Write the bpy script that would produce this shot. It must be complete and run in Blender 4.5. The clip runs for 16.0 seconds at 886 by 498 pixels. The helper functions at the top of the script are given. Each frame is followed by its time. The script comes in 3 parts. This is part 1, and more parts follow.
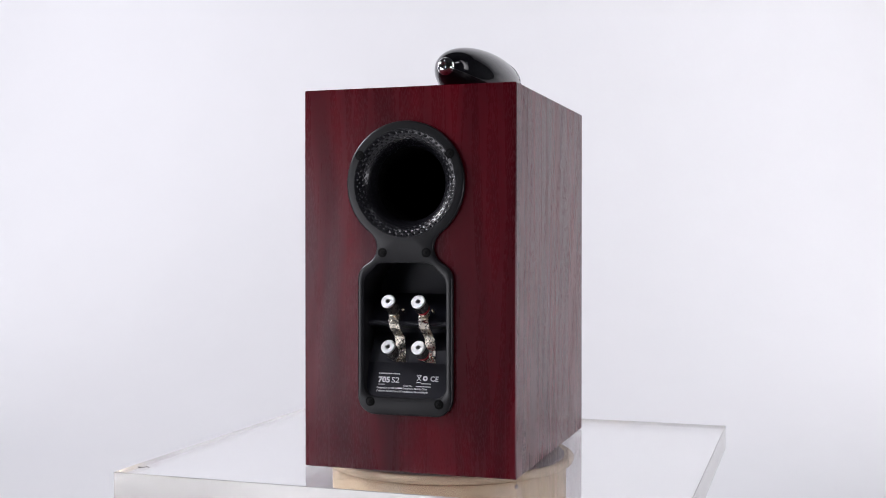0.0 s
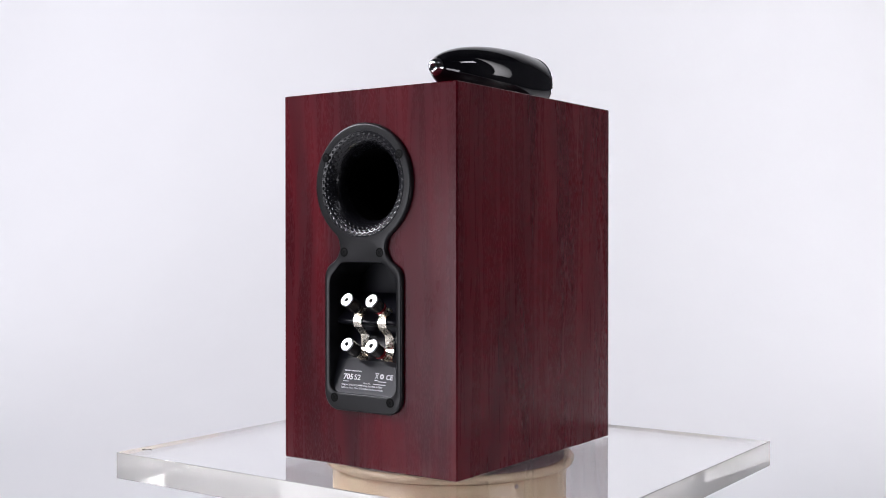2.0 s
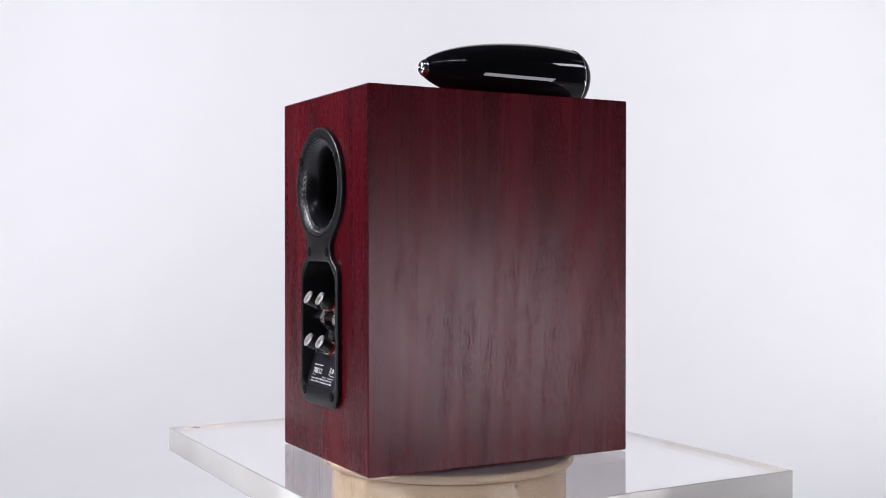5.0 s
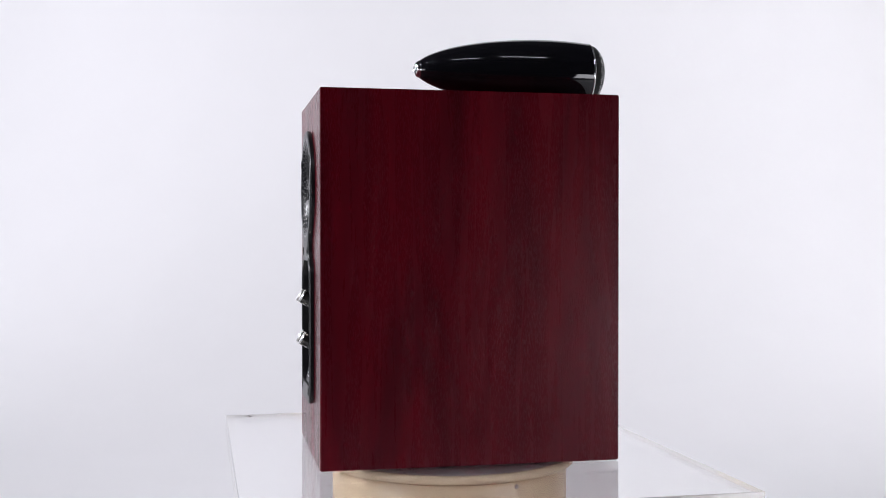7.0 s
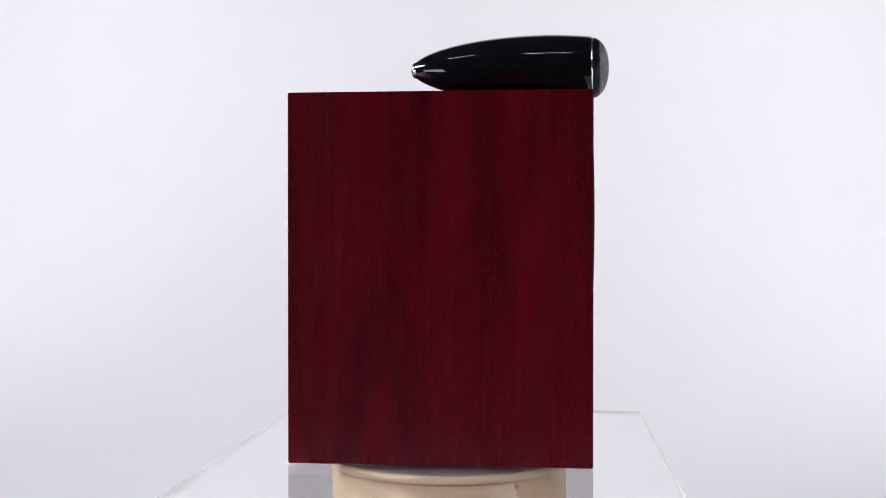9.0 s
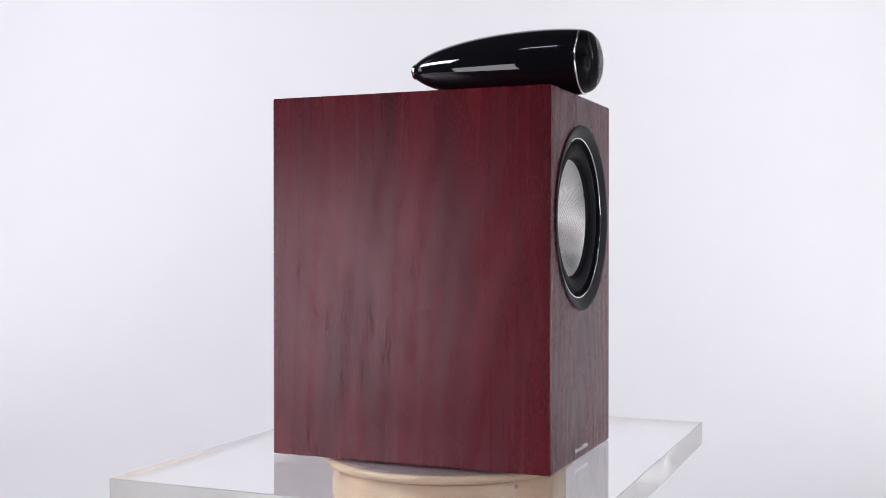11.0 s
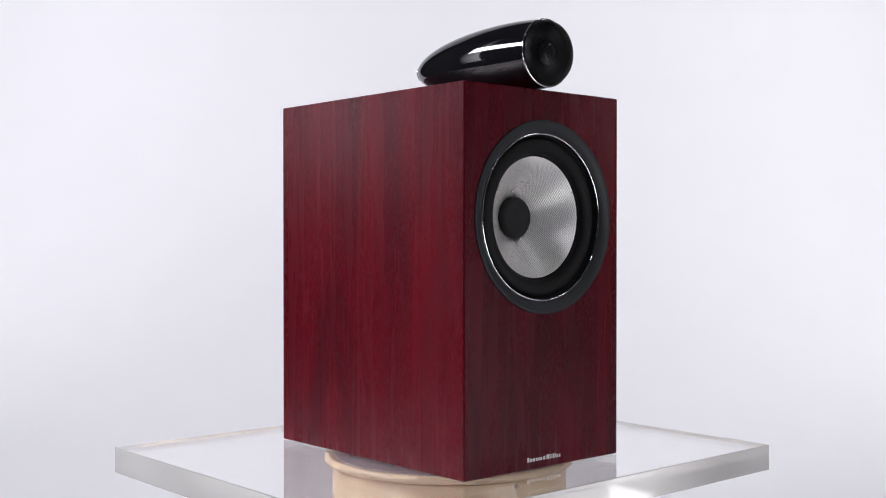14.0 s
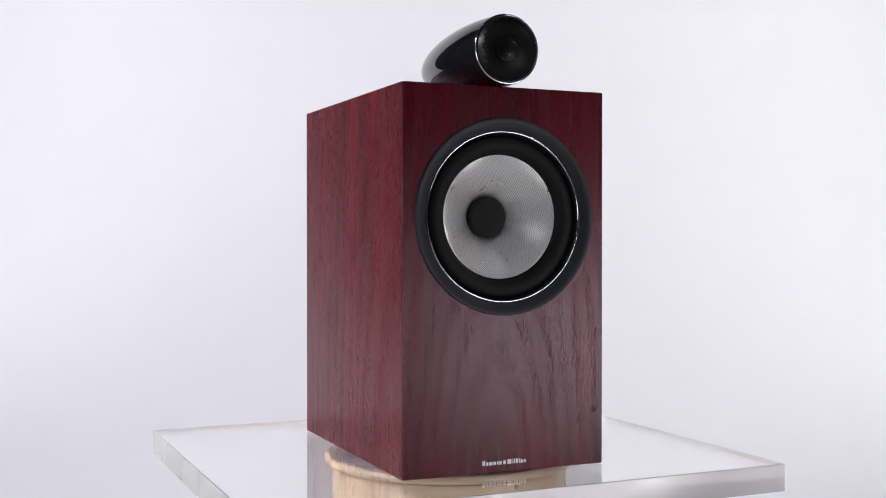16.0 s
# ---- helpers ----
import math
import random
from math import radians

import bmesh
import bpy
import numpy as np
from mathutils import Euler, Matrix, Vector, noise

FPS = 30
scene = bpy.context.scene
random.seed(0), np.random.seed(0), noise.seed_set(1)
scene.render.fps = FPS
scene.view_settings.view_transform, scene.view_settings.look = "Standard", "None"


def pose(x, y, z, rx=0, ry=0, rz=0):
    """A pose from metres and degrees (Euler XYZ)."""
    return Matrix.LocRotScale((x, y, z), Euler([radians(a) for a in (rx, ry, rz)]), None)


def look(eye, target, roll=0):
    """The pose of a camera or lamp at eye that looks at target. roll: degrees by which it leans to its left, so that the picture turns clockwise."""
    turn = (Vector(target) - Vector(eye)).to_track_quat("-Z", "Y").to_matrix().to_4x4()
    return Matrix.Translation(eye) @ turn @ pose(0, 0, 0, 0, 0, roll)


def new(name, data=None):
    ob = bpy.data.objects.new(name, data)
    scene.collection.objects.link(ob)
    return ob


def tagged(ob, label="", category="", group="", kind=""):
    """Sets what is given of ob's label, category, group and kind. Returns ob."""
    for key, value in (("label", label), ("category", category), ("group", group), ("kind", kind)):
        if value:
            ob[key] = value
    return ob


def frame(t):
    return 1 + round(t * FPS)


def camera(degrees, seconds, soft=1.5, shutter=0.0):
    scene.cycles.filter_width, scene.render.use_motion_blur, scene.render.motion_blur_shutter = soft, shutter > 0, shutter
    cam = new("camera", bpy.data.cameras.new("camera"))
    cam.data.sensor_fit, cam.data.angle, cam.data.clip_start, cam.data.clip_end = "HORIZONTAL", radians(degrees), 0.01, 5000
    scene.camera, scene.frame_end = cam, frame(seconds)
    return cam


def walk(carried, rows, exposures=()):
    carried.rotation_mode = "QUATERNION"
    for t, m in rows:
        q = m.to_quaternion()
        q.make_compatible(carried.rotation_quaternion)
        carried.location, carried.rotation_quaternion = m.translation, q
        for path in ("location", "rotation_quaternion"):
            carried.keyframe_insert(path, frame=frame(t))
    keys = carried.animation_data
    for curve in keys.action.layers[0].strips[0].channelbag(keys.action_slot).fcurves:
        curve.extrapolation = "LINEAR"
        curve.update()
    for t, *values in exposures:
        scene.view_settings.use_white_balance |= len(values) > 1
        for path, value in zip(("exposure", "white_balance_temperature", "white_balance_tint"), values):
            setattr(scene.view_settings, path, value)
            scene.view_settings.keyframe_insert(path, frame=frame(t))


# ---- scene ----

# camera: stands still before the turntable
cam = camera(42.82, 16.0, 0.95)
EYE = Vector((0.0002, -1.1411, 0.2091))
AIM = EYE + Vector((-0.00575, 1.0, -0.00963))
walk(cam, [(0.0, look(EYE, AIM)), (16.0, look(EYE, AIM))])

# ---- light ----
world = bpy.data.worlds.new("studio_air")
scene.world = world
world.use_nodes = True
world.node_tree.nodes["Background"].inputs[0].default_value = (0.85, 0.88, 1.0, 1)
world.node_tree.nodes["Background"].inputs[1].default_value = 0.02
scene.view_settings.exposure = 0.0


def area_lamp(name, eye, target, sx, sy, watts, colour, spread=180):
    data = bpy.data.lights.new(name, "AREA")
    data.shape, data.size, data.size_y, data.energy, data.color = "RECTANGLE", sx, sy, watts, colour
    data.spread = radians(spread)
    ob = new(name, data)
    ob.matrix_world = look(eye, target)
    return ob


COOL, PALE = (0.93, 0.92, 1.0), (0.965, 0.945, 1.0)
area_lamp("light_bank_left", (-1.72, -0.12, 1.18), (0, 0, 0.22), 1.15, 0.30, 6.2, COOL, 70)
area_lamp("light_bank_right", (1.70, -0.20, 1.50), (0, 0, 0.22), 0.50, 0.20, 0.45, COOL, 70)
area_lamp("softbox_left", (-1.20, -0.89, 0.08), (0, 0, 0.10), 0.62, 0.50, 5.3, COOL)
area_lamp("softbox_right", (1.22, -0.89, 0.00), (0, 0, 0.06), 0.70, 0.34, 5.0, COOL)
# Backdrop lamps are assumed: added out of view to brighten the white sweep.
area_lamp("backdrop_light_left", (-1.70, 0.40, 1.1), (-0.36, 1.95, 0.60), 0.5, 1.5, 15.9, COOL, 128)
area_lamp("backdrop_light_right", (1.70, 0.40, 1.1), (0.36, 1.95, 0.60), 0.5, 1.5, 14.9, PALE, 128)
for name, x, y in (("ceiling_strip_left", -1.20, -1.30), ("ceiling_strip_mid", -0.05, -1.85), ("ceiling_strip_right", 0.85, -1.65)):
    area_lamp(name, (x, y, 2.3), (x, y, 0), 0.60, 0.03, 3.5, (0.88, 0.88, 1.0))


# ---- materials ----
class Nodes:
    def __init__(self, name):
        self.m = bpy.data.materials.new(name)
        self.m.use_nodes = True
        self.t = self.m.node_tree
        self.b = self.t.nodes["Principled BSDF"]

    def add(self, kind, **values):
        n = self.t.nodes.new(kind)
        for k, v in values.items():
            n.inputs[k.replace("_", " ")].default_value = v
        return n

    def link(self, a, b):
        self.t.links.new(a, b)

    def coords(self, scale, rot=(0, 0, 0), shift=(0, 0, 0)):
        c, m = self.add("ShaderNodeTexCoord"), self.add("ShaderNodeMapping")
        m.inputs["Location"].default_value = shift
        m.inputs["Scale"].default_value = scale
        m.inputs["Rotation"].default_value = rot
        self.link(c.outputs["Object"], m.inputs["Vector"])
        return m.outputs["Vector"]

    def noise(self, vec, scale, detail=4, rough=0.55, dist=0.0):
        n = self.add("ShaderNodeTexNoise", Scale=scale, Detail=detail, Roughness=rough, Distortion=dist)
        self.link(vec, n.inputs["Vector"])
        return n.outputs["Fac"]

    def ramp(self, fac, *stops):
        r = self.add("ShaderNodeValToRGB")
        e = r.color_ramp.elements
        while len(e) < len(stops):
            e.new(0.5)
        for s, (pos, col) in zip(e, stops):
            s.position = pos
            s.color = (col, col, col, 1) if isinstance(col, (int, float)) else (*col, 1)
        self.link(fac, r.inputs["Fac"])
        return r.outputs["Color"]

    def mix(self, fac, a, b, blend="MIX"):
        n = self.t.nodes.new("ShaderNodeMix")
        n.data_type, n.blend_type = "RGBA", blend
        for sock, v in ((n.inputs[0], fac), (n.inputs[6], a), (n.inputs[7], b)):
            if isinstance(v, (int, float)):
                sock.default_value = v if sock == n.inputs[0] else (v, v, v, 1)
            elif isinstance(v, tuple):
                sock.default_value = (*v, 1)
            else:
                self.link(v, sock)
        return n.outputs[2]

    def calc(self, op, a, b=0.0):
        n = self.t.nodes.new("ShaderNodeMath")
        n.operation = op
        for sock, v in ((n.inputs[0], a), (n.inputs[1], b)):
            if isinstance(v, (int, float)):
                sock.default_value = v
            else:
                self.link(v, sock)
        return n.outputs[0]

    def bump(self, height, strength, distance):
        n = self.add("ShaderNodeBump", Strength=strength, Distance=distance)
        self.link(height, n.inputs["Height"])
        self.link(n.outputs["Normal"], self.b.inputs["Normal"])

    def set(self, **values):
        for k, v in values.items():
            s = self.b.inputs[k.replace("_", " ")]
            if isinstance(v, (int, float)):
                s.default_value = v
            elif isinstance(v, tuple):
                s.default_value = (*v, 1)
            else:
                self.link(v, s)
        return self.m


def simple(name, colour, rough, metal=0.0, grain=0.12, size=400.0, relief=0.0, gloss=0.5):
    """A plain surface with fine mottling at two scales."""
    n = Nodes(name)
    v = n.coords((1, 1, 1))
    f = n.calc("ADD", n.calc("MULTIPLY", n.noise(v, size), 0.6), n.calc("MULTIPLY", n.noise(v, size / 12), 0.4))
    dark = tuple(c * (1 - grain) for c in colour)
    light = tuple(min(1, c * (1 + grain)) for c in colour)
    n.set(Base_Color=n.ramp(f, (0.3, dark), (0.7, light)), Metallic=metal, Specular_IOR_Level=gloss,
          Roughness=n.ramp(f, (0.3, max(0.0, rough * 0.85)), (0.7, min(1.0, rough * 1.15))))
    if relief:
        n.bump(f, 0.4, relief)
    return n.m


def veneer():
    """Red-stained cherry veneer under satin lacquer: soft upright figure, open pores in dashes along arched growth rings."""
    n = Nodes("red_stained_veneer")
    broad = n.noise(n.coords((1, 1, 0.16), (0, 0, 0), (0.31, 0.07, 0.0)), 17, 3, 0.5, 1.1)
    band = n.noise(n.coords((1, 1, 0.07), (0, 0, 0), (0.0, 0.2, 0.1)), 75, 3, 0.55, 0.5)
    fine = n.noise(n.coords((1, 1, 0.03)), 480, 3, 0.6)
    rings = n.add("ShaderNodeTexWave", Scale=24.0, Distortion=4.5, Detail=3.0, Detail_Scale=1.1, Detail_Roughness=0.6)
    rings.wave_type, rings.rings_direction = "RINGS", "SPHERICAL"
    n.link(n.coords((1.0, 0.8, 0.20), (0, 0, 0), (0.010, 0.108, 0.018)), rings.inputs["Vector"])
    ring = rings.outputs["Fac"]
    pores = n.noise(n.coords((1, 1, 0.13)), 1650, 1, 0.5)
    where = n.noise(n.coords((1, 1, 0.40), (0, 0, 0), (0.1, 0.0, 0.2)), 15, 2, 0.5, 0.9)
    place = n.add("ShaderNodeSeparateXYZ")
    n.link(n.coords((1, 1, 1)), place.inputs[0])
    where = n.calc("SUBTRACT", where, n.calc("MULTIPLY", place.outputs[1], 0.9))
    tone = n.calc("ADD", n.calc("MULTIPLY", broad, 0.82), n.calc("ADD", n.calc("MULTIPLY", band, 0.13), n.calc("MULTIPLY", fine, 0.05)))
    wood = n.ramp(tone, (0.34, (0.042, 0.0003, 0.0034)), (0.49, (0.076, 0.0005, 0.0052)), (0.64, (0.114, 0.0008, 0.0064)))
    dense = n.calc("MULTIPLY", n.ramp(where, (0.38, 0.22), (0.56, 1.0)), n.ramp(ring, (0.15, 1.0), (0.75, 0.35)))
    pit = n.calc("MULTIPLY", n.ramp(pores, (0.395, 0.85), (0.455, 0.0)), dense)
    n.set(Base_Color=n.mix(n.calc("MULTIPLY", pit, 0.09), wood, (0.020, 0.0006, 0.002)),
          Roughness=n.mix(pit, n.ramp(band, (0.3, 0.255), (0.7, 0.290)), 0.62),
          Specular_IOR_Level=n.mix(pit, n.ramp(ring, (0.0, 0.38), (0.6, 0.41)), 0.12), Specular_Tint=(1.0, 0.80, 0.85))
    n.bump(n.calc("SUBTRACT", n.calc("MULTIPLY", fine, 0.10), pit), 0.32, 0.00013)
    return n.m


def woven():
    """Silvery woven fibre: two sets of threads that pass over and under."""
    n = Nodes("woven_silver_fibre")
    turn = math.radians(33)
    a = n.add("ShaderNodeTexWave", Scale=265.0, Distortion=0.2)
    b = n.add("ShaderNodeTexWave", Scale=265.0, Distortion=0.2)
    n.link(n.coords((1, 0, 1), (0, turn, 0)), a.inputs["Vector"])
    n.link(n.coords((1, 0, 1), (0, turn + math.pi / 2, 0)), b.inputs["Vector"])
    over = n.add("ShaderNodeTexChecker", Scale=844.0)
    n.link(n.coords((1, 0, 1), (0, turn, 0)), over.inputs["Vector"])
    h = n.mix(over.outputs["Fac"], a.outputs["Color"], b.outputs["Color"])
    g = n.noise(n.coords((1, 1, 1)), 60)
    n.set(Base_Color=n.mix(n.ramp(h, (0.0, 0.0), (0.6, 1.0)), (0.38, 0.37, 0.36), (1.0, 0.98, 0.94)), Metallic=0.82,
          Roughness=n.ramp(g, (0.3, 0.27), (0.7, 0.33)))
    n.bump(h, 0.65, 0.0003)
    return n.m


def acrylic():
    """Clear cast sheet, faintly grey."""
    n = Nodes("clear_acrylic")
    return n.set(Base_Color=(0.985, 0.985, 0.98), Roughness=0.0, IOR=1.49, Transmission_Weight=1.0)


def sheet_edge():
    """Polished saw-cut edge of the sheet: clear, its carried and reflected light put in as milky cream colour."""
    n = Nodes("polished_acrylic_edge")
    f = n.noise(n.coords((1, 1, 1)), 5, 1)
    return n.set(Base_Color=(0.98, 0.97, 0.93), Roughness=0.0, IOR=1.49, Transmission_Weight=n.ramp(f, (0.35, 0.68), (0.65, 0.56)))


EDGE = sheet_edge()
WOOD = veneer()
CONE = woven()
CLEAR = acrylic()
GLOSS = simple("gloss_black_lacquer", (0.006, 0.006, 0.008), 0.04, 0, 0.1, 90)
SATIN = simple("satin_black_plastic", (0.011, 0.011, 0.012), 0.32, 0, 0.15, 900, 0.00006, 0.36)
# Tray base is bluish: the slope's violet sheen is put into the colour.
TRAY = simple("smooth_black_tray_plastic", (0.011, 0.011, 0.016), 0.32, 0, 0.15, 900, 0.00004, 0.5)
FLARE = simple("smooth_black_port_plastic", (0.008, 0.008, 0.010), 0.23, 0, 0.15, 900, 0, 0.5)
BEZEL = simple("matte_black_bezel", (0.017, 0.019, 0.021), 0.5, 0, 0.15, 900, 0.00006, 0.35)
RUBBER = simple("black_rubber", (0.007, 0.007, 0.007), 0.6, 0, 0.15, 500, 0, 0.2)
MATTE = simple("matte_black_foam", (0.006, 0.006, 0.006), 0.8, 0, 0.2, 700, 0.0002)
# Near-black for recesses: the shade inside them is put into the colour.
VOID = simple("recess_shade_black", (0.003, 0.003, 0.003), 0.8, 0, 0.2, 100, 0, 0.08)
CHROME = simple("polished_chrome", (0.86, 0.86, 0.88), 0.07, 1.0, 0.03, 120)
NICKEL = simple("brushed_nickel", (0.78, 0.72, 0.62), 0.27, 1.0, 0.06, 500)
CAPMETAL = simple("satin_nickel", (0.90, 0.89, 0.87), 0.30, 1.0, 0.04, 500)
SMOKE = simple("smoked_clear_plastic", (0.035, 0.032, 0.030), 0.12, 0, 0.2, 300)
RED = simple("red_plastic", (0.32, 0.006, 0.012), 0.3, 0, 0.1, 300)
MESH = simple("black_perforated_steel", (0.005, 0.005, 0.005), 0.42, 0.0, 0.15, 900, 0, 0.2)
DOME = simple("dark_tweeter_dome", (0.10, 0.10, 0.11), 0.22, 1.0, 0.1, 300)
PRINT = simple("white_print", (0.80, 0.80, 0.82), 0.5, 0, 0.04, 900)
SILVERPRINT = simple("silver_lettering", (0.80, 0.79, 0.78), 0.4, 0.1, 0.04, 900)
CREAM = simple("cream_lacquer", (0.74, 0.60, 0.41), 0.22, 0, 0.05, 60)
DISCGREY = simple("mottled_grey_disc", (0.26, 0.24, 0.25), 0.55, 0, 0.15, 700, 0.0002)
BLACKSTEEL = simple("black_steel", (0.003, 0.003, 0.003), 0.4, 0.0, 0.1, 500, 0, 0.15)
STEEL = simple("dull_steel", (0.35, 0.34, 0.33), 0.35, 1.0, 0.1, 500)
PAPER = simple("white_backdrop_paper", (0.86, 0.86, 0.87), 0.85, 0, 0.012, 7)
GREYWALL = simple("grey_wall_paint", (0.09, 0.09, 0.095), 0.8, 0, 0.06, 9)
DARKWALL = simple("charcoal_wall_paint", (0.030, 0.030, 0.033), 0.8, 0, 0.15, 20, 0.001)
INK = simple("dark_scuff", (0.06, 0.055, 0.05), 0.7, 0, 0.4, 900)


# ---- mesh helpers ----
def mesh_of(bm, name, material, smooth=None):
    bmesh.ops.recalc_face_normals(bm, faces=bm.faces)
    if smooth is not None:
        for f in bm.faces:
            f.smooth = True
        for e in bm.edges:
            if len(e.link_faces) == 2 and e.calc_face_angle(0) > radians(smooth):
                e.smooth = False
    me = bpy.data.meshes.new(name)
    bm.to_mesh(me)
    bm.free()
    me.materials.append(material)
    return me


def part(name, bm, material, parent, label="", smooth=32):
    ob = new(name, mesh_of(bm, name, material, smooth))
    ob.parent = parent
    return tagged(ob, label)


def thing(name, label, category, group="", kind=""):
    return tagged(new(name), label, category, group, kind)


def lathe(profile, centre, axis="y", segs=96, closed=False):
    """Turns (radius, along) pairs about an axis through centre."""
    bm = bmesh.new()
    rows = []
    for r, a in profile:
        ring = []
        for i in range(segs if r > 1e-7 else 1):
            t = 2 * math.pi * i / segs
            c, s = r * math.cos(t), r * math.sin(t)
            p = (c, a, s) if axis == "y" else (c, s, a)
            ring.append(bm.verts.new(Vector(centre) + Vector(p)))
        rows.append(ring)
    if closed:
        rows.append(rows[0])
    for p, q in zip(rows, rows[1:]):
        for i in range(segs):
            j = (i + 1) % segs
            a, b, c, d = p[i % len(p)], p[j % len(p)], q[j % len(q)], q[i % len(q)]
            face = list(dict.fromkeys((a, b, c, d)))
            if len(face) > 2:
                bm.faces.new(face)
    return bm


def arc(cx, cz, r, a0, a1, n):
    return [(cx + r * math.cos(radians(a0 + (a1 - a0) * i / n)), cz + r * math.sin(radians(a0 + (a1 - a0) * i / n))) for i in range(n + 1)]


def clean(pts):
    out = []
    for p in pts:
        if not out or math.dist(p, out[-1]) > 1e-6:
            out.append(p)
    if math.dist(out[0], out[-1]) < 1e-6:
        out.pop()
    return out


def loop_at(bm, pts, y):
    return [bm.verts.new((x, y, z)) for x, z in pts]


def bridge(bm, p, q):
    n = len(p)
    for i in range(n):
        j = (i + 1) % n
        bm.faces.new((p[i], p[j], q[j], q[i]))


def fill_between(bm, outer, *inner):
    """Flat face between closed loops of vertices."""
    edges = []
    for lp in (outer, *inner):
        for i in range(len(lp)):
            a, b = lp[i], lp[(i + 1) % len(lp)]
            edges.append(bm.edges.get((a, b)) or bm.edges.new((a, b)))
    bmesh.ops.triangle_fill(bm, use_beauty=True, use_dissolve=False, edges=edges)


def box(bm, x0, x1, y0, y1, z0, z1, bevel=0.0):
    vs = [bm.verts.new((x, y, z)) for x in (x0, x1) for y in (y0, y1) for z in (z0, z1)]
    fs = [bm.faces.new([vs[i] for i in q]) for q in ((0, 1, 3, 2), (4, 6, 7, 5), (0, 4, 5, 1), (2, 3, 7, 6), (0, 2, 6, 4), (1, 5, 7, 3))]
    if bevel:
        es = list({e for f in fs for e in f.edges})
        bmesh.ops.bevel(bm, geom=es, offset=bevel, segments=2, affect="EDGES", profile=0.5)
    return bm


def rect(x0, x1, z0, z1, c):
    """Rectangle with small cut corners."""
    return [(x0 + c, z0), (x1 - c, z0), (x1, z0 + c), (x1, z1 - c), (x1 - c, z1), (x0 + c, z1), (x0, z1 - c), (x0, z0 + c)]


def text_bm(words, size, at, flip, thick=0.00012, bold=0.0, wide=None):
    """Raised lettering on an upright face; flip turns it to face the back."""
    cu = bpy.data.curves.new("lettering", "FONT")
    cu.body, cu.size, cu.extrude, cu.offset, cu.resolution_u = words, size, thick, bold, 3
    ob = new("lettering", cu)
    me = bpy.data.meshes.new_from_object(ob.evaluated_get(bpy.context.evaluated_depsgraph_get()))
    bpy.data.objects.remove(ob)
    bm = bmesh.new()
    bm.from_mesh(me)
    if wide and bm.verts:
        span = max(v.co.x for v in bm.verts)
        bmesh.ops.scale(bm, vec=(wide / span, 1, 1), verts=bm.verts)
    bm.transform(at @ (pose(0, 0, 0, 90, 0, 180) if flip else pose(0, 0, 0, 90, 0, 0)))
    return bm


# ---- the room ----
W, D, H = 0.2004, 0.2815, 0.344
FLOOR_Z = -0.18


def room():
    # Assumed shell out of view; side walls are greyer to shape the reflections.
    x, y0, y1, top, t = 2.3, -3.2, 2.1, 2.4, 0.1
    for name, b, label in (
            ("floor", (-x, x, y0, y1, FLOOR_Z - 0.1, FLOOR_Z - 0.012), "dark grey studio floor"),
            ("ceiling", (-x, x, y0, y1, top, top + t), "dark painted studio ceiling"),
            ("wall_north", (-x, x, y1, y1 + t, FLOOR_Z - 0.1, top + t), "charcoal wall behind the white backdrop"),
            ("wall_south", (-x, x, y0 - t, y0, FLOOR_Z - 0.1, top + t), "charcoal studio wall"),
            ("wall_west", (-x - t, -x, -0.45, y1 + t, FLOOR_Z - 0.1, top + t), "unseen grey side wall, toned for reflections"),
            ("wall_east", (x, x + t, -0.45, y1 + t, FLOOR_Z - 0.1, top + t), "unseen grey side wall, toned for reflections"),
            ("wall_south_west", (-x - t, -x, y0 - t, -0.45, FLOOR_Z - 0.1, top + t), "charcoal studio wall"),
            ("wall_south_east", (x, x + t, y0 - t, -0.45, FLOOR_Z - 0.1, top + t), "charcoal studio wall")):
        ob = new(name, mesh_of(box(bmesh.new(), *b), name, GREYWALL if name in ("wall_west", "wall_east") else DARKWALL))
        tagged(ob, label, name.split("_")[0], "", "structure")


def backdrop():
    """Seamless white sweep: level in front, curving up behind."""
    bm = bmesh.new()
    r, y1 = 1.15, 1.95
    prof = [(-0.80, FLOOR_Z)] + [(y1 - r + r * math.sin(a), FLOOR_Z + r - r * math.cos(a)) for a in (math.pi / 2 * i / 20 for i in range(21))] + [(y1, 2.3)]
    low = [(y, z) for y, z in prof]
    up, dn = [], []
    for y, z in low:
        up.append([bm.verts.new((x, y, z)) for x in (-1.5, 2.25)])
    for i in range(len(low)):
        y, z = low[i]
        a, b = low[max(0, i - 1)], low[min(len(low) - 1, i + 1)]
        ty, tz = b[0] - a[0], b[1] - a[1]
        ln = math.hypot(ty, tz)
        dn.append([bm.verts.new((x, y + tz / ln * 0.008, z - ty / ln * 0.008)) for x in (-1.5, 2.25)])
    for i in range(len(low) - 1):
        for s in (up, dn):
            bm.faces.new((s[i][0], s[i][1], s[i + 1][1], s[i + 1][0]))
        for k in (0, 1):
            bm.faces.new((up[i][k], up[i + 1][k], dn[i + 1][k], dn[i][k]))
    for i in (0, len(low) - 1):
        bm.faces.new((up[i][0], up[i][1], dn[i][1], dn[i][0]))
    tagged(new("backdrop", mesh_of(bm, "backdrop", PAPER, 40)), "seamless white paper backdrop sweep", "backdrop", "", "structure")


# ---- turntable and sheet ----
SHEET_TOP, SHEET_THICK = -0.0008, 0.0255
PLATTER_TOP = SHEET_TOP - SHEET_THICK - 0.0006


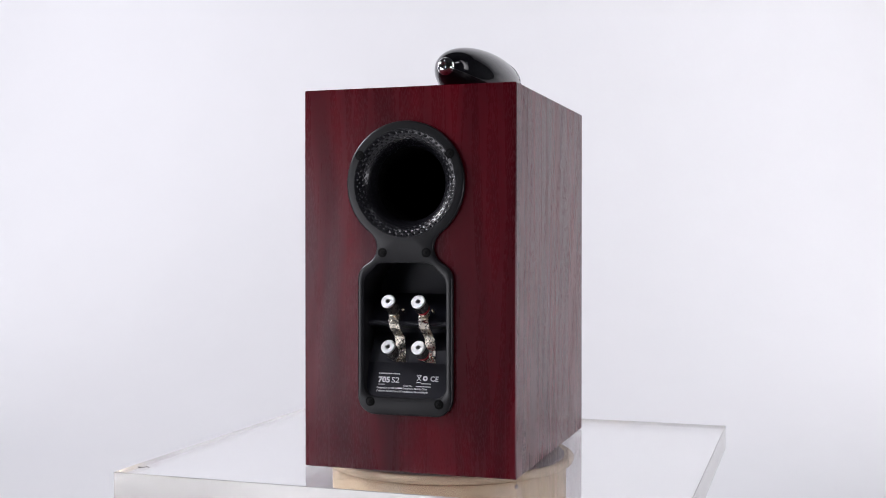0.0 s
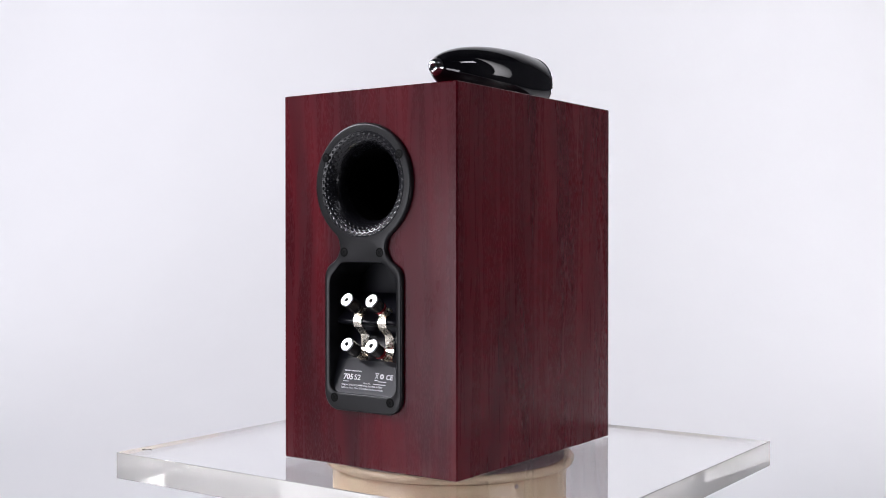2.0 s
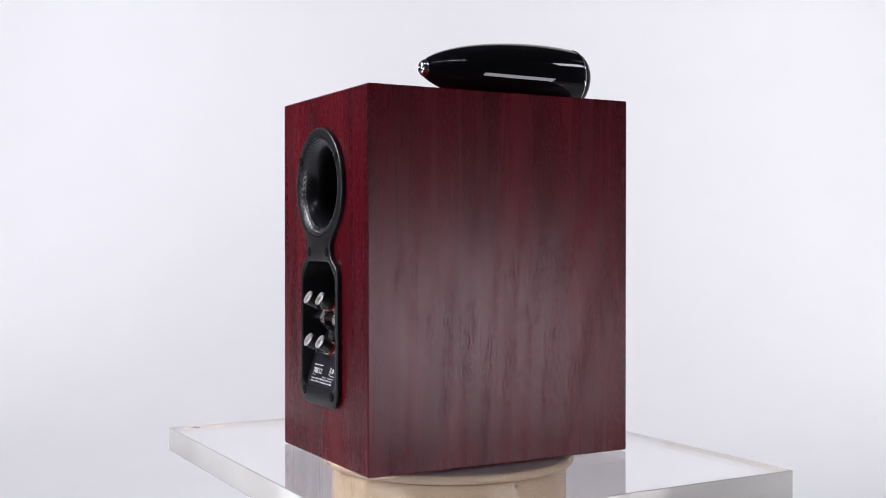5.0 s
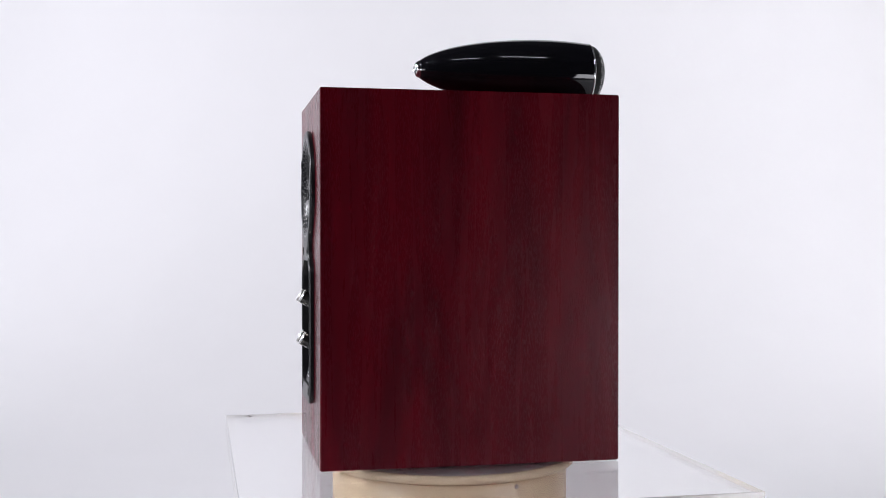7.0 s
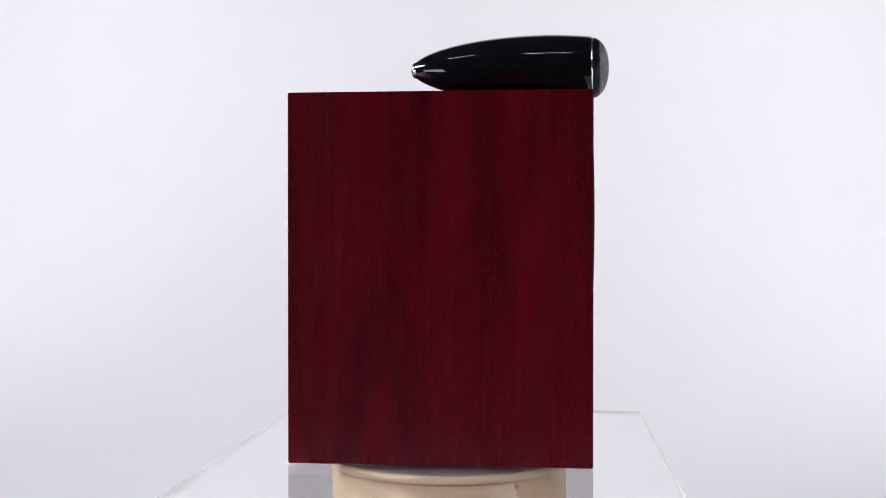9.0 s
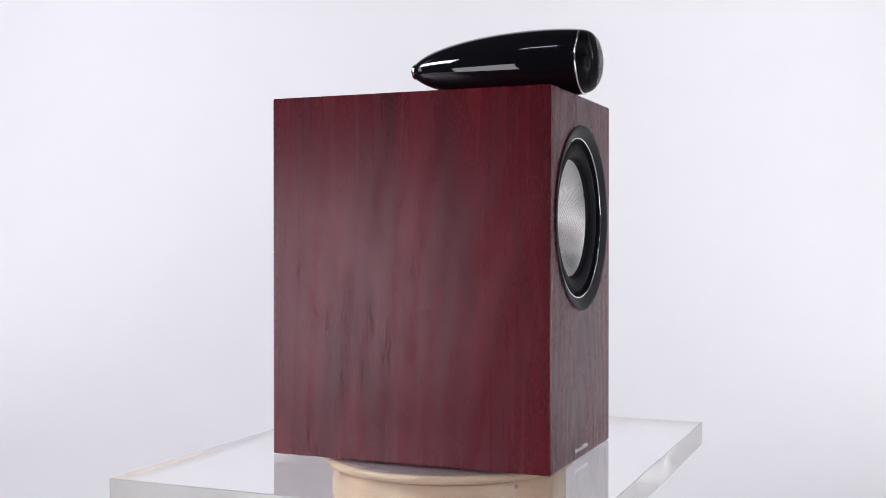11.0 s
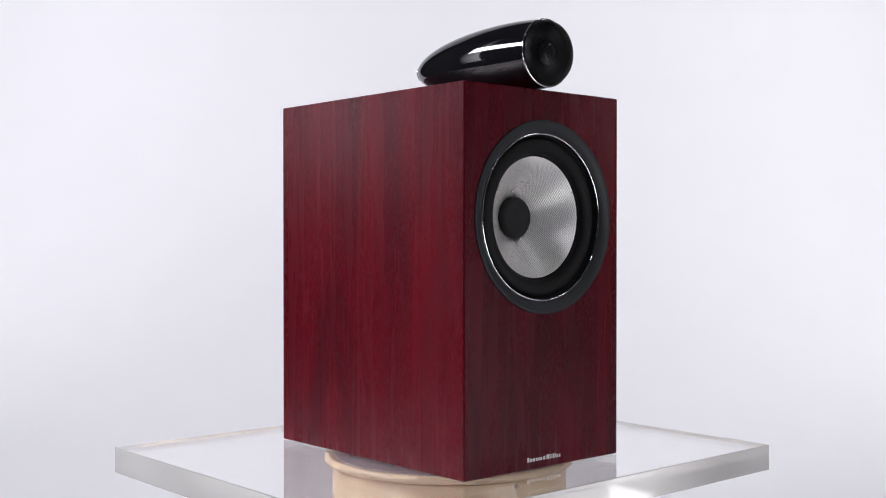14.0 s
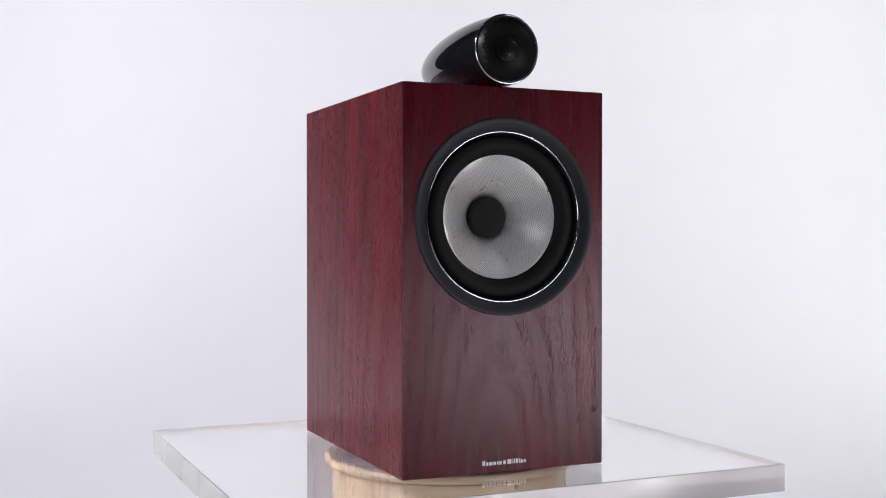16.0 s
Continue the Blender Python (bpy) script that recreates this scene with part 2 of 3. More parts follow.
def turntable():
    """A fixed drum, and a platter that turns on it."""
    z = PLATTER_TOP - 0.0095
    base = thing("turntable", "cream lacquered round display turntable on white backdrop", "turntable")
    prof = [(0, z), (0.112, z), (0.1165, z - 0.0006), (0.1175, z - 0.003), (0.1175, FLOOR_Z + 0.010), (0.121, FLOOR_Z + 0.006), (0.121, FLOOR_Z + 0.0005), (0, FLOOR_Z + 0.0005)]
    part("drum", lathe(prof, (0, 0, 0), "z", 128), CREAM, base)
    a = math.asin(0.0621 / 0.1175)
    at = Matrix.Translation((0.1175 * math.sin(a), -0.1175 * math.cos(a), z - 0.0045)) @ Matrix.Rotation(a, 4, "Z")
    bm = lathe([(0, -0.0010), (0.0014, -0.0010), (0.0021, -0.0004), (0.0022, 0.0004)], (0, 0, 0), "y", 20)
    bm.transform(at)
    part("screw", bm, STEEL, base, "small round steel screw head")
    z = PLATTER_TOP
    prof = [(0, z - 0.0016), (0.1165, z - 0.0016), (0.1180, z - 0.0006), (0.1205, z - 0.0002)]
    prof += [(0.1215 + 0.0040 * math.cos(radians(a)), z - 0.0042 + 0.0040 * math.sin(radians(a))) for a in range(85, -96, -12)]
    prof += [(0.1160, z - 0.0088), (0, z - 0.0088)]
    platter = part("platter", lathe(prof, (0, 0, 0), "z", 128), CREAM, base, "turning cream platter with rounded rim")
    # Grey disc set just inside the cream rim.
    part("inner_disc", lathe([(0, z - 0.0002), (0.1150, z - 0.0002), (0.1160, z - 0.0012), (0.1160, z - 0.0015), (0, z - 0.0015)], (0, 0, 0), "z", 128), DISCGREY, platter, "grey disc inside the rim")
    return platter


def acrylic_sheet():
    sheet = thing("acrylic_sheet", "thick clear acrylic sheet lying on the turntable platter", "acrylic sheet")
    c, L, M = 0.0005, 0.5046, 0.4278
    bm = box(bmesh.new(), -L / 2, L / 2, -M / 2, M / 2, SHEET_TOP - SHEET_THICK, SHEET_TOP)
    bmesh.ops.bevel(bm, geom=list(bm.edges), offset=c, segments=1, affect="EDGES")
    bm.transform(pose(-0.005, 0.0025, 0, 0, 0, 0.43))
    bm.normal_update()
    for f in bm.faces:
        f.material_index = 1 if abs(f.normal.z) < 0.9 else 0
    slab = part("slab", bm, CLEAR, sheet, "", None)
    slab.data.materials.append(EDGE)
    slab.visible_shadow = False
    # small scuff by one corner
    bm = bmesh.new()
    for x, y, w, l, turn in ((0.2270, 0.1965, 0.0022, 0.0060, 40), (0.2235, 0.1940, 0.0012, 0.0070, -25), (0.2195, 0.1935, 0.0009, 0.0050, 60)):
        q = box(bmesh.new(), -w / 2, w / 2, -l / 2, l / 2, 0, 0.0002)
        q.transform(pose(x + 0.008, y - 0.003, SHEET_TOP, 0, 0, turn))
        me = bpy.data.meshes.new("scuff")
        q.to_mesh(me)
        q.free()
        bm.from_mesh(me)
    part("scuff_mark", bm, INK, sheet, "dark scuff mark", None)
    return sheet


# ---- loudspeaker ----
FZ, FR = 0.2283, 0.0884          # woofer centre height and bezel radius
PZ, PX = 0.2580, 0.0012          # port centre
TZ = 0.3775                      # tweeter axis height


def port_outline(inset):
    """Keyhole outline: a circle, a neck, and a rounded box below, drawn inward by inset."""
    r, rf, rc = 0.0554 - inset, 0.0160 + inset, 0.0160 - inset
    fx = 0.0428
    fz = PZ - math.sqrt((r + rf) ** 2 - fx ** 2)
    cx = 0.0287
    cz = fz - math.sqrt((rf + rc) ** 2 - (fx - cx) ** 2)
    a_circle = math.degrees(math.atan2(fz - PZ, fx))
    a_box = math.degrees(math.atan2(fz - cz, fx - cx))
    side = arc(0, PZ, r, 90, a_circle, 40)
    side += arc(fx, fz, rf, a_circle + 180, 180 + a_box, 14)
    side += arc(cx, cz, rc, a_box, 0, 8)
    side += arc(cx, 0.0512 + 0.016, rc, 0, -90, 10)
    side = clean(side)
    return [(PX + x, z) for x, z in side] + [(PX - x, z) for x, z in reversed(side[1:])]


def tray_outline(grow=0.0):
    """Rounded opening of the terminal tray."""
    hw, r = 0.0385 + grow, 0.010 + grow
    z0, z1, cut = 0.0675 - grow, 0.1870 + grow, 0.013
    pts = arc(hw - r, z0 + r, r, -90, 0, 6) + [(hw, z1 - cut - 0.006), (hw - 0.0015, z1 - cut)] + [(hw - cut, z1 - 0.0015), (hw - cut - 0.005, z1)]
    return [(PX + x, z) for x, z in pts] + [(PX - x, z) for x, z in reversed(pts)]


def cabinet(sp):
    bm = bmesh.new()
    w, d, c = W / 2, D / 2, 0.0010
    outer = rect(-w, w, 0, H, 0.0008)
    inner = rect(-w + c, w - c, c, H - c, 0.0008)
    l0, l1 = loop_at(bm, inner, -d), loop_at(bm, outer, -d + c)
    l2, l3 = loop_at(bm, outer, d - c), loop_at(bm, inner, d)
    for p, q in ((l0, l1), (l1, l2), (l2, l3)):
        bridge(bm, p, q)
    hole = arc(0, FZ, FR - 0.002, 0, 360 - 3.75, 95)
    h0, h1 = loop_at(bm, hole, -d), loop_at(bm, hole, -d + 0.018)
    fill_between(bm, l0, h0)
    bridge(bm, h0, h1)
    key = port_outline(0.0025)
    k0, k1 = loop_at(bm, key, d), loop_at(bm, key, d - 0.018)
    fill_between(bm, l3, k0)
    bridge(bm, k0, k1)
    return part("cabinet", bm, WOOD, sp, "dark cherry-red satin wood veneer", 20)


def woofer(sp):
    d = -D / 2
    prof = [(0.0884, d + 0.001), (0.0884, d - 0.0006), (0.0880, d - 0.0012), (0.0868, d - 0.0014), (0.0840, d - 0.0008), (0.0800, d + 0.0010), (0.0772, d + 0.0030), (0.0760, d + 0.0044), (0.0757, d + 0.02)]
    bezel = part("woofer_bezel", lathe(prof, (0, 0, FZ), "y", 128), BEZEL, sp, "matte black bezel ring")
    ring = [(0.0761 + 0.0009 * math.cos(radians(a)), d + 0.0034 + 0.0009 * math.sin(radians(a))) for a in range(0, 360, 30)]
    part("chrome_ring", lathe(ring, (0, 0, FZ), "y", 128, True), CHROME, bezel, "thin polished chrome ring")
    prof = [(0.0758, d + 0.0075), (0.0735, d + 0.0095)]
    prof += [(0.0655 + 0.0075 * math.cos(radians(a)), d + 0.0105 - 0.0055 * math.sin(radians(a))) for a in range(0, 181, 12)]
    prof += [(0.0562, d + 0.0125), (0.0555, d + 0.0135)]
    part("surround", lathe(prof, (0, 0, FZ), "y", 128), RUBBER, bezel, "black half-roll rubber surround")
    prof = []
    for i in range(25):
        u = i / 24
        prof.append((0.0562 - 0.0372 * u, d + 0.0128 + 0.030 * u ** 1.2))
    part("cone", lathe(prof, (0, 0, FZ), "y", 160), CONE, bezel, "silver-grey woven fibre cone")
    prof = [(0.0200, d + 0.057), (0.0192, d + 0.049)] + [(0.0192 - 0.004 * (1 - math.cos(radians(a))), d + 0.040 - 0.004 * math.sin(radians(a))) for a in range(0, 91, 15)]
    prof += [(0.0100, d + 0.0352), (0, d + 0.0346)]
    part("phase_plug", lathe(prof, (0, 0, FZ), "y", 64), MATTE, bezel, "matte black centre plug")


def tweeter_pod(sp):
    tip, tail, front, full = 0.0375, 0.0322, -0.1410, -0.1000
    prof = []
    for i in range(41):
        y = tail - (tail - full) * (i / 40) ** 1.6
        u = (tip - y) / (tip - full)
        prof.append((0.0330 * (1 - (1 - min(1, u)) ** 2) ** 0.53, y))
    for i in range(1, 13):
        u = i / 12
        prof.append((0.0330 - 0.0022 * u ** 2, full + (front - full) * u))
    prof += [(0.0290, front - 0.0004), (0.0285, front + 0.004)]
    c = (0, 0, TZ)
    pod = part("tweeter_pod", lathe(prof, c, "y", 128), GLOSS, sp, "bullet-shaped gloss black tweeter housing", 50)
    r0 = prof[0][0]
    cap = [(r0 + 0.0002, tail - 0.0010), (r0 + 0.0004, tail + 0.0002)]
    cap += [(0.0028 + (r0 - 0.0028) * math.cos(radians(a)), tail + 0.0002 + 0.0050 * math.sin(radians(a))) for a in range(10, 91, 10)]
    cap += [(0.0022, tail + 0.0047), (0.0020, tail + 0.0025), (0, tail + 0.0025)]
    part("tail_cap", lathe(cap, c, "y", 48), CHROME, pod, "round chrome tail cap")
    ring = [(0.0304 + 0.0010 * math.cos(radians(a)), front - 0.0008 + 0.0010 * math.sin(radians(a))) for a in range(0, 360, 30)]
    part("trim_ring", lathe(ring, c, "y", 128, True), CHROME, pod, "thin chrome ring")
    # perforated domed grille
    bm = bmesh.new()
    n, R, dep = 28, 0.0298, 0.0168

    def lift(x, z):
        q = math.hypot(x, z)
        return Vector((x, front - 0.0012 - dep * math.sqrt(max(0.0, 1 - min(1, q / R) ** 2.3)), z + TZ))
    step = 2 * R / n
    seen = {}

    def vert(x, z):
        q = math.hypot(x, z)
        if q > R:
            x, z = x * R / q, z * R / q
        k = (round(x * 1e6), round(z * 1e6))
        if k not in seen:
            seen[k] = bm.verts.new(lift(x, z))
        return seen[k]
    for i in range(n):
        for j in range(n):
            x0, z0 = -R + i * step, -R + j * step
            cs = [(x0, z0), (x0 + step, z0), (x0 + step, z0 + step), (x0, z0 + step)]
            if min(math.hypot(*p) for p in cs) >= R:
                continue
            o = list(dict.fromkeys(vert(*p) for p in cs))
            if len(o) < 3:
                continue
            if max(math.hypot(*p) for p in cs) > R * 0.97:
                bm.faces.new(o)
                continue
            m = (x0 + step / 2, z0 + step / 2)
            inn = [bm.verts.new(lift(m[0] + (p[0] - m[0]) * 0.62, m[1] + (p[1] - m[1]) * 0.62)) for p in cs]
            for k in range(4):
                bm.faces.new((o[k], o[(k + 1) % 4], inn[(k + 1) % 4], inn[k]))
    bm.transform(Matrix.Translation((0, 0, TZ)) @ Matrix.Rotation(radians(45), 4, "Y") @ Matrix.Translation((0, 0, -TZ)))
    part("grille", bm, MESH, pod, "domed black perforated metal grille", 60)
    prof = [(0.0285, front + 0.003), (0.0200, front + 0.002), (0.0140, front + 0.001)]
    part("tweeter_plate", lathe(prof + [(0, front + 0.001)], c, "y", 64), MATTE, pod, "matte black tweeter face")
    prof = [(0.0128 * math.cos(radians(a)), front - 0.0008 - 0.0062 * math.sin(radians(a))) for a in range(0, 91, 9)]
    part("tweeter_dome", lathe(prof, c, "y", 48), DOME, pod, "dark metal dome")


def screw(at, parent):
    """Cross-head screw on the back panel; flat black shapes paint the shade of its seat and slot."""
    bm = lathe([(0.0028, 0), (0.0028, 0.0004), (0.0024, 0.0005), (0, 0.0005)], (0, 0, 0), "y", 24)
    bm.transform(Matrix.Translation(at))
    head = part("screw", bm, BLACKSTEEL, parent, "black cross-head screw")
    bm = lathe([(0.0043, -0.0002), (0.0043, 0.0003), (0, 0.0003)], (0, 0, 0), "y", 24)
    for k in (40, 130):
        q = box(bmesh.new(), -0.0019, 0.0019, 0.0002, 0.0006, -0.0004, 0.00035)
        q.transform(pose(0, 0, 0, 0, k, 0))
        me = bpy.data.meshes.new("slot")
        q.to_mesh(me)
        q.free()
        bm.from_mesh(me)
    bm.transform(Matrix.Translation(at))
    part("countersink_shade", bm, VOID, parent, "flat disc and cross coloured as recess shade", None)


def port_panel(sp):
    d = D / 2
    top = d + 0.0046
    bm = bmesh.new()
    rows = [loop_at(bm, port_outline(0.0), d - 0.0006)]
    for k in range(6):
        a = radians(90 * k / 5)
        rows.append(loop_at(bm, port_outline(0.0022 * (1 - math.cos(a))), top - 0.0018 + 0.0018 * math.sin(a)))
    for p, q in zip(rows, rows[1:]):
        bridge(bm, p, q)
    N = 336
    mouth = [(PX + 0.0482 * math.cos(2 * math.pi * i / N), PZ + 0.0482 * math.sin(2 * math.pi * i / N)) for i in range(0, N, 4)]
    m0 = loop_at(bm, mouth, top)
    t0 = loop_at(bm, tray_outline(0.0018), top)
    t1 = loop_at(bm, tray_outline(0.0004), top - 0.0007)
    t2 = loop_at(bm, tray_outline(0.0), top - 0.0024)
    t3 = loop_at(bm, tray_outline(0.0), top - 0.050)
    fill_between(bm, rows[-1], m0, t0)
    bridge(bm, t0, t1)
    bridge(bm, t1, t2)
    bridge(bm, t2, t3)
    panel = part("port_panel", bm, SATIN, sp, "satin black moulded keyhole-shaped port panel", 35)

    # dimpled flare: rows of shallow round pits
    bm = bmesh.new()
    dim = []
    for k, (ang_u, count, size) in enumerate(((0.0026, 48, 0.80), (0.0056, 48, 0.85), (0.0088, 48, 0.70), (0.0118, 48, 0.50))):
        dim.append((ang_u, count, size, 0.5 * (k % 2)))
    grid = []
    M, R0, DR, DY = 72, 0.0482, 0.0150, 0.0210
    curve, length = [], [0.0]
    for j in range(M + 1):
        a = radians(90) * (j / M) ** 1.15
        curve.append((R0 - DR * math.sin(a), top - DY * (1 - math.cos(a)), DR * math.cos(a), DY * math.sin(a)))
        if j:
            length.append(length[-1] + math.dist(curve[j][:2], curve[j - 1][:2]))
    for (r, y, cr, cy), run in zip(curve, length):
        ln = math.hypot(cr, cy)
        nr, ny = cy / ln, -cr / ln
        ring = []
        for i in range(N):
            t = 2 * math.pi * i / N
            pit = 0.0
            for at, cnt, size, off in dim:
                du = run - at
                if abs(du) > 0.002:
                    continue
                ph = (t / (2 * math.pi) * cnt + off) % 1.0 - 0.5
                dt = ph / cnt * 2 * math.pi * r
                q = math.hypot(du, dt) / (0.0015 * size)
                if q < 1:
                    pit = max(pit, 0.0008 * size * (1 - q * q))
            rr, yy = r + pit * nr, y + pit * ny
            ring.append(bm.verts.new((PX + rr * math.cos(t), yy, PZ + rr * math.sin(t))))
        grid.append(ring)
    for p, q in zip(grid, grid[1:]):
        bridge(bm, p, q)
    part("port_flare", bm, FLARE, panel, "dimpled black bass port flare", 60)
    part("port_duct", lathe([(0.0333, top - 0.0208), (0.0325, top - 0.05), (0.0330, top - 0.13), (0, top - 0.13)], (PX, 0, PZ), "y", 64), VOID, panel, "dark port duct")
    for x, z in ((0.0425, 0.2832), (-0.0425, 0.2832), (0.0207, 0.1963), (-0.0207, 0.1963), (0.0325, 0.0628), (-0.0325, 0.0628)):
        screw((PX + x, top - 0.0001, z), panel)

    # stepped floor of the terminal tray
    prof = [(0.0470, 0.1890), (0.0450, 0.1620), (0.0440, 0.1580), (0.0125, 0.1345), (0.0112, 0.1325), (0.0125, 0.1305), (0.0300, 0.1270),
            (0.0290, 0.1230), (0.0150, 0.1010), (0.0120, 0.0970), (0.0040, 0.0700), (0.0022, 0.0655)]
    bm = bmesh.new()
    strips = [[bm.verts.new((PX + x, top - dep, z)) for x in (-0.0400, 0.0400)] for dep, z in prof]
    for a, b in zip(strips, strips[1:]):
        bm.faces.new((a[0], a[1], b[1], b[0]))
    part("terminal_tray", bm, TRAY, panel, "stepped black terminal tray", 15)
    label(panel, top)
    return panel


def label(panel, top):
    """White print on the sloping foot of the tray."""
    tilt = math.degrees(math.atan2(0.0120 - 0.0040, 0.0970 - 0.0700))

    def place(x, z):
        dep = 0.0120 - (0.0970 - z) * (0.0080 / 0.0270)
        return Matrix.Translation((x, top - dep + 0.0002, z)) @ pose(0, 0, 0, tilt, 0, 0)

    def words(body, size, x, z, wide, bold=0.00003):
        part("lettering", text_bm(body, size, place(x, z), True, 0.00006, bold, wide), PRINT, panel, "white printed lettering", None)

    def bar(x, z, w, h):
        b = box(bmesh.new(), -w, 0, 0, 0.00012, 0, h)
        b.transform(place(x, z))
        part("print_bar", b, PRINT, panel, "white printed bar", None)
    words("705", 0.0070, 0.0288, 0.0797, 0.0112, 0.00025)
    words("S2", 0.0070, 0.0163, 0.0797, 0.0078)
    x = 0.0288
    for w in (0.0016, 0.0013, 0.0019, 0.0013, 0.0011, 0.0012, 0.0013, 0.0023, 0.0006, 0.0006, 0.0014, 0.0006, 0.0014, 0.0012):
        bar(x, 0.0868, w * 0.85, 0.0011)
        x -= w + 0.0002
    words("CE", 0.0064, -0.0205, 0.0820, 0.0078, 0.00014)
    bar(0.0288, 0.0776, 0.0070, 0.0005)
    words("Serial No.", 0.0019, 0.0042, 0.0766, 0.0085)
    bar(-0.0075, 0.0767, 0.0140, 0.0007)
    bar(-0.0125, 0.0793, 0.0090, 0.0007)
    words("Designed in the UK by", 0.0023, 0.0296, 0.0742, 0.0195)
    bar(0.0096, 0.0743, 0.0045, 0.0013)
    words("Group Ltd. Made in China", 0.0023, 0.0046, 0.0742, 0.0230)
    words("California 93120 Phase 2 Compliant for Formaldehyde", 0.0023, 0.0296, 0.0715, 0.0490)
    # crossed bin mark and round mark
    for a in (38, -38):
        b = box(bmesh.new(), -0.0028, 0.0028, 0, 0.00012, -0.0003, 0.0003)
        b.transform(place(-0.0100, 0.0842) @ pose(0, 0, 0, 0, 90 + a, 0))
        part("print_mark", b, PRINT, panel, "white crossed-out mark", None)
    bar(-0.0078, 0.0866, 0.0044, 0.0005)
    bar(-0.0078, 0.0803, 0.0040, 0.0007)
    b = lathe([(0.0009, 0), (0.0009, 0.00012), (0.0023, 0.00012), (0.0023, 0)], (0, 0, 0), "y", 28)
    b.transform(place(-0.0158, 0.0842))
    part("print_mark", b, PRINT, panel, "white round mark", None)


def binding_post(sp, x, z, band, tint):
    """Screw terminal that leans up and out of the tray."""
    d = D / 2
    at = Matrix.Translation((PX + x, d + 0.0094, z)) @ pose(0, 0, 0, 30, 0, 0)
    bm = lathe([(0.0060, -0.0013), (0.0065, -0.0017), (0.0064, -0.0120), (0.0055, -0.0126), (0, -0.0126)], (0, 0, 0), "y", 32)
    bm.transform(at)
    post = part("binding_post", bm, SMOKE, sp, "loudspeaker terminal with smoked barrel and " + tint + " band")
    bm = lathe([(0.0018, -0.0050), (0.0018, -0.0004), (0.0024, 0.0002), (0.0058, 0.0002), (0.0066, -0.0004), (0.0066, -0.0012), (0.0059, -0.0014)], (0, 0, 0), "y", 36)
    for v in bm.verts:
        r = math.hypot(v.co.x, v.co.z)
        if r > 0.0062:
            k = 1 + 0.012 * math.cos(6 * math.atan2(v.co.z, v.co.x))
            v.co.x *= k
            v.co.z *= k
    bm.transform(at)
    part("cap", bm, CAPMETAL, post, "bright nickel cap with socket hole")
    bm = lathe([(0.0018, -0.0045), (0, -0.0045)], (0, 0, 0), "y", 20)
    bm.transform(at)
    part("socket", bm, VOID, post, "dark plug socket")
    bm = lathe([(0.0058, -0.0127), (0.0061, -0.0130), (0.0061, -0.0152), (0.0050, -0.0160), (0, -0.0160)], (0, 0, 0), "y", 32)
    bm.transform(at)
    part("band", bm, band, post, tint + " marking band")
    bm = lathe([(0.0034, -0.0160), (0.0034, -0.0185), (0.0046, -0.0190), (0.0046, -0.0215), (0.0030, -0.0215), (0.0030, -0.0270), (0, -0.0270)], (0, 0, 0), "y", 24)
    bm.transform(at)
    part("stem", bm, NICKEL, post, "nickel threaded stem")
    bm = lathe([(0.0008, 0.0020), (0.0013, 0.0010), (0.0013, -0.0040)], (0, 0, 0), "y", 12)
    bm.transform(at @ Matrix.Translation((-0.0078, -0.0190, 0.001)))
    part("pin", bm, NICKEL, post, "small nickel pin")


def strip(points, half, x, shift=0.0):
    """Bent flat metal strip: (depth, height) pairs, with thickness."""
    bm = bmesh.new()
    top = D / 2 + 0.0026
    t = 0.0010
    front, back = [], []
    n = len(points)
    for i, (dep, z) in enumerate(points):
        a, b = points[max(0, i - 1)], points[min(n - 1, i + 1)]
        ty, tz = -(b[0] - a[0]), b[1] - a[1]
        ln = math.hypot(ty, tz)
        ny, nz = -tz / ln, ty / ln
        cx = x + shift * i / (n - 1)
        front.append([bm.verts.new((PX + cx + s * half, top - dep + ny * t, z + nz * t)) for s in (-1, 1)])
        back.append([bm.verts.new((PX + cx + s * half, top - dep, z)) for s in (-1, 1)])
    for i in range(n - 1):
        bm.faces.new((front[i][0], front[i][1], front[i + 1][1], front[i + 1][0]))
        bm.faces.new((back[i][0], back[i][1], back[i + 1][1], back[i + 1][0]))
        for k in (0, 1):
            bm.faces.new((front[i][k], front[i + 1][k], back[i + 1][k], back[i][k]))
    for i in (0, n - 1):
        bm.faces.new((front[i][0], front[i][1], back[i][1], back[i][0]))
    return bm


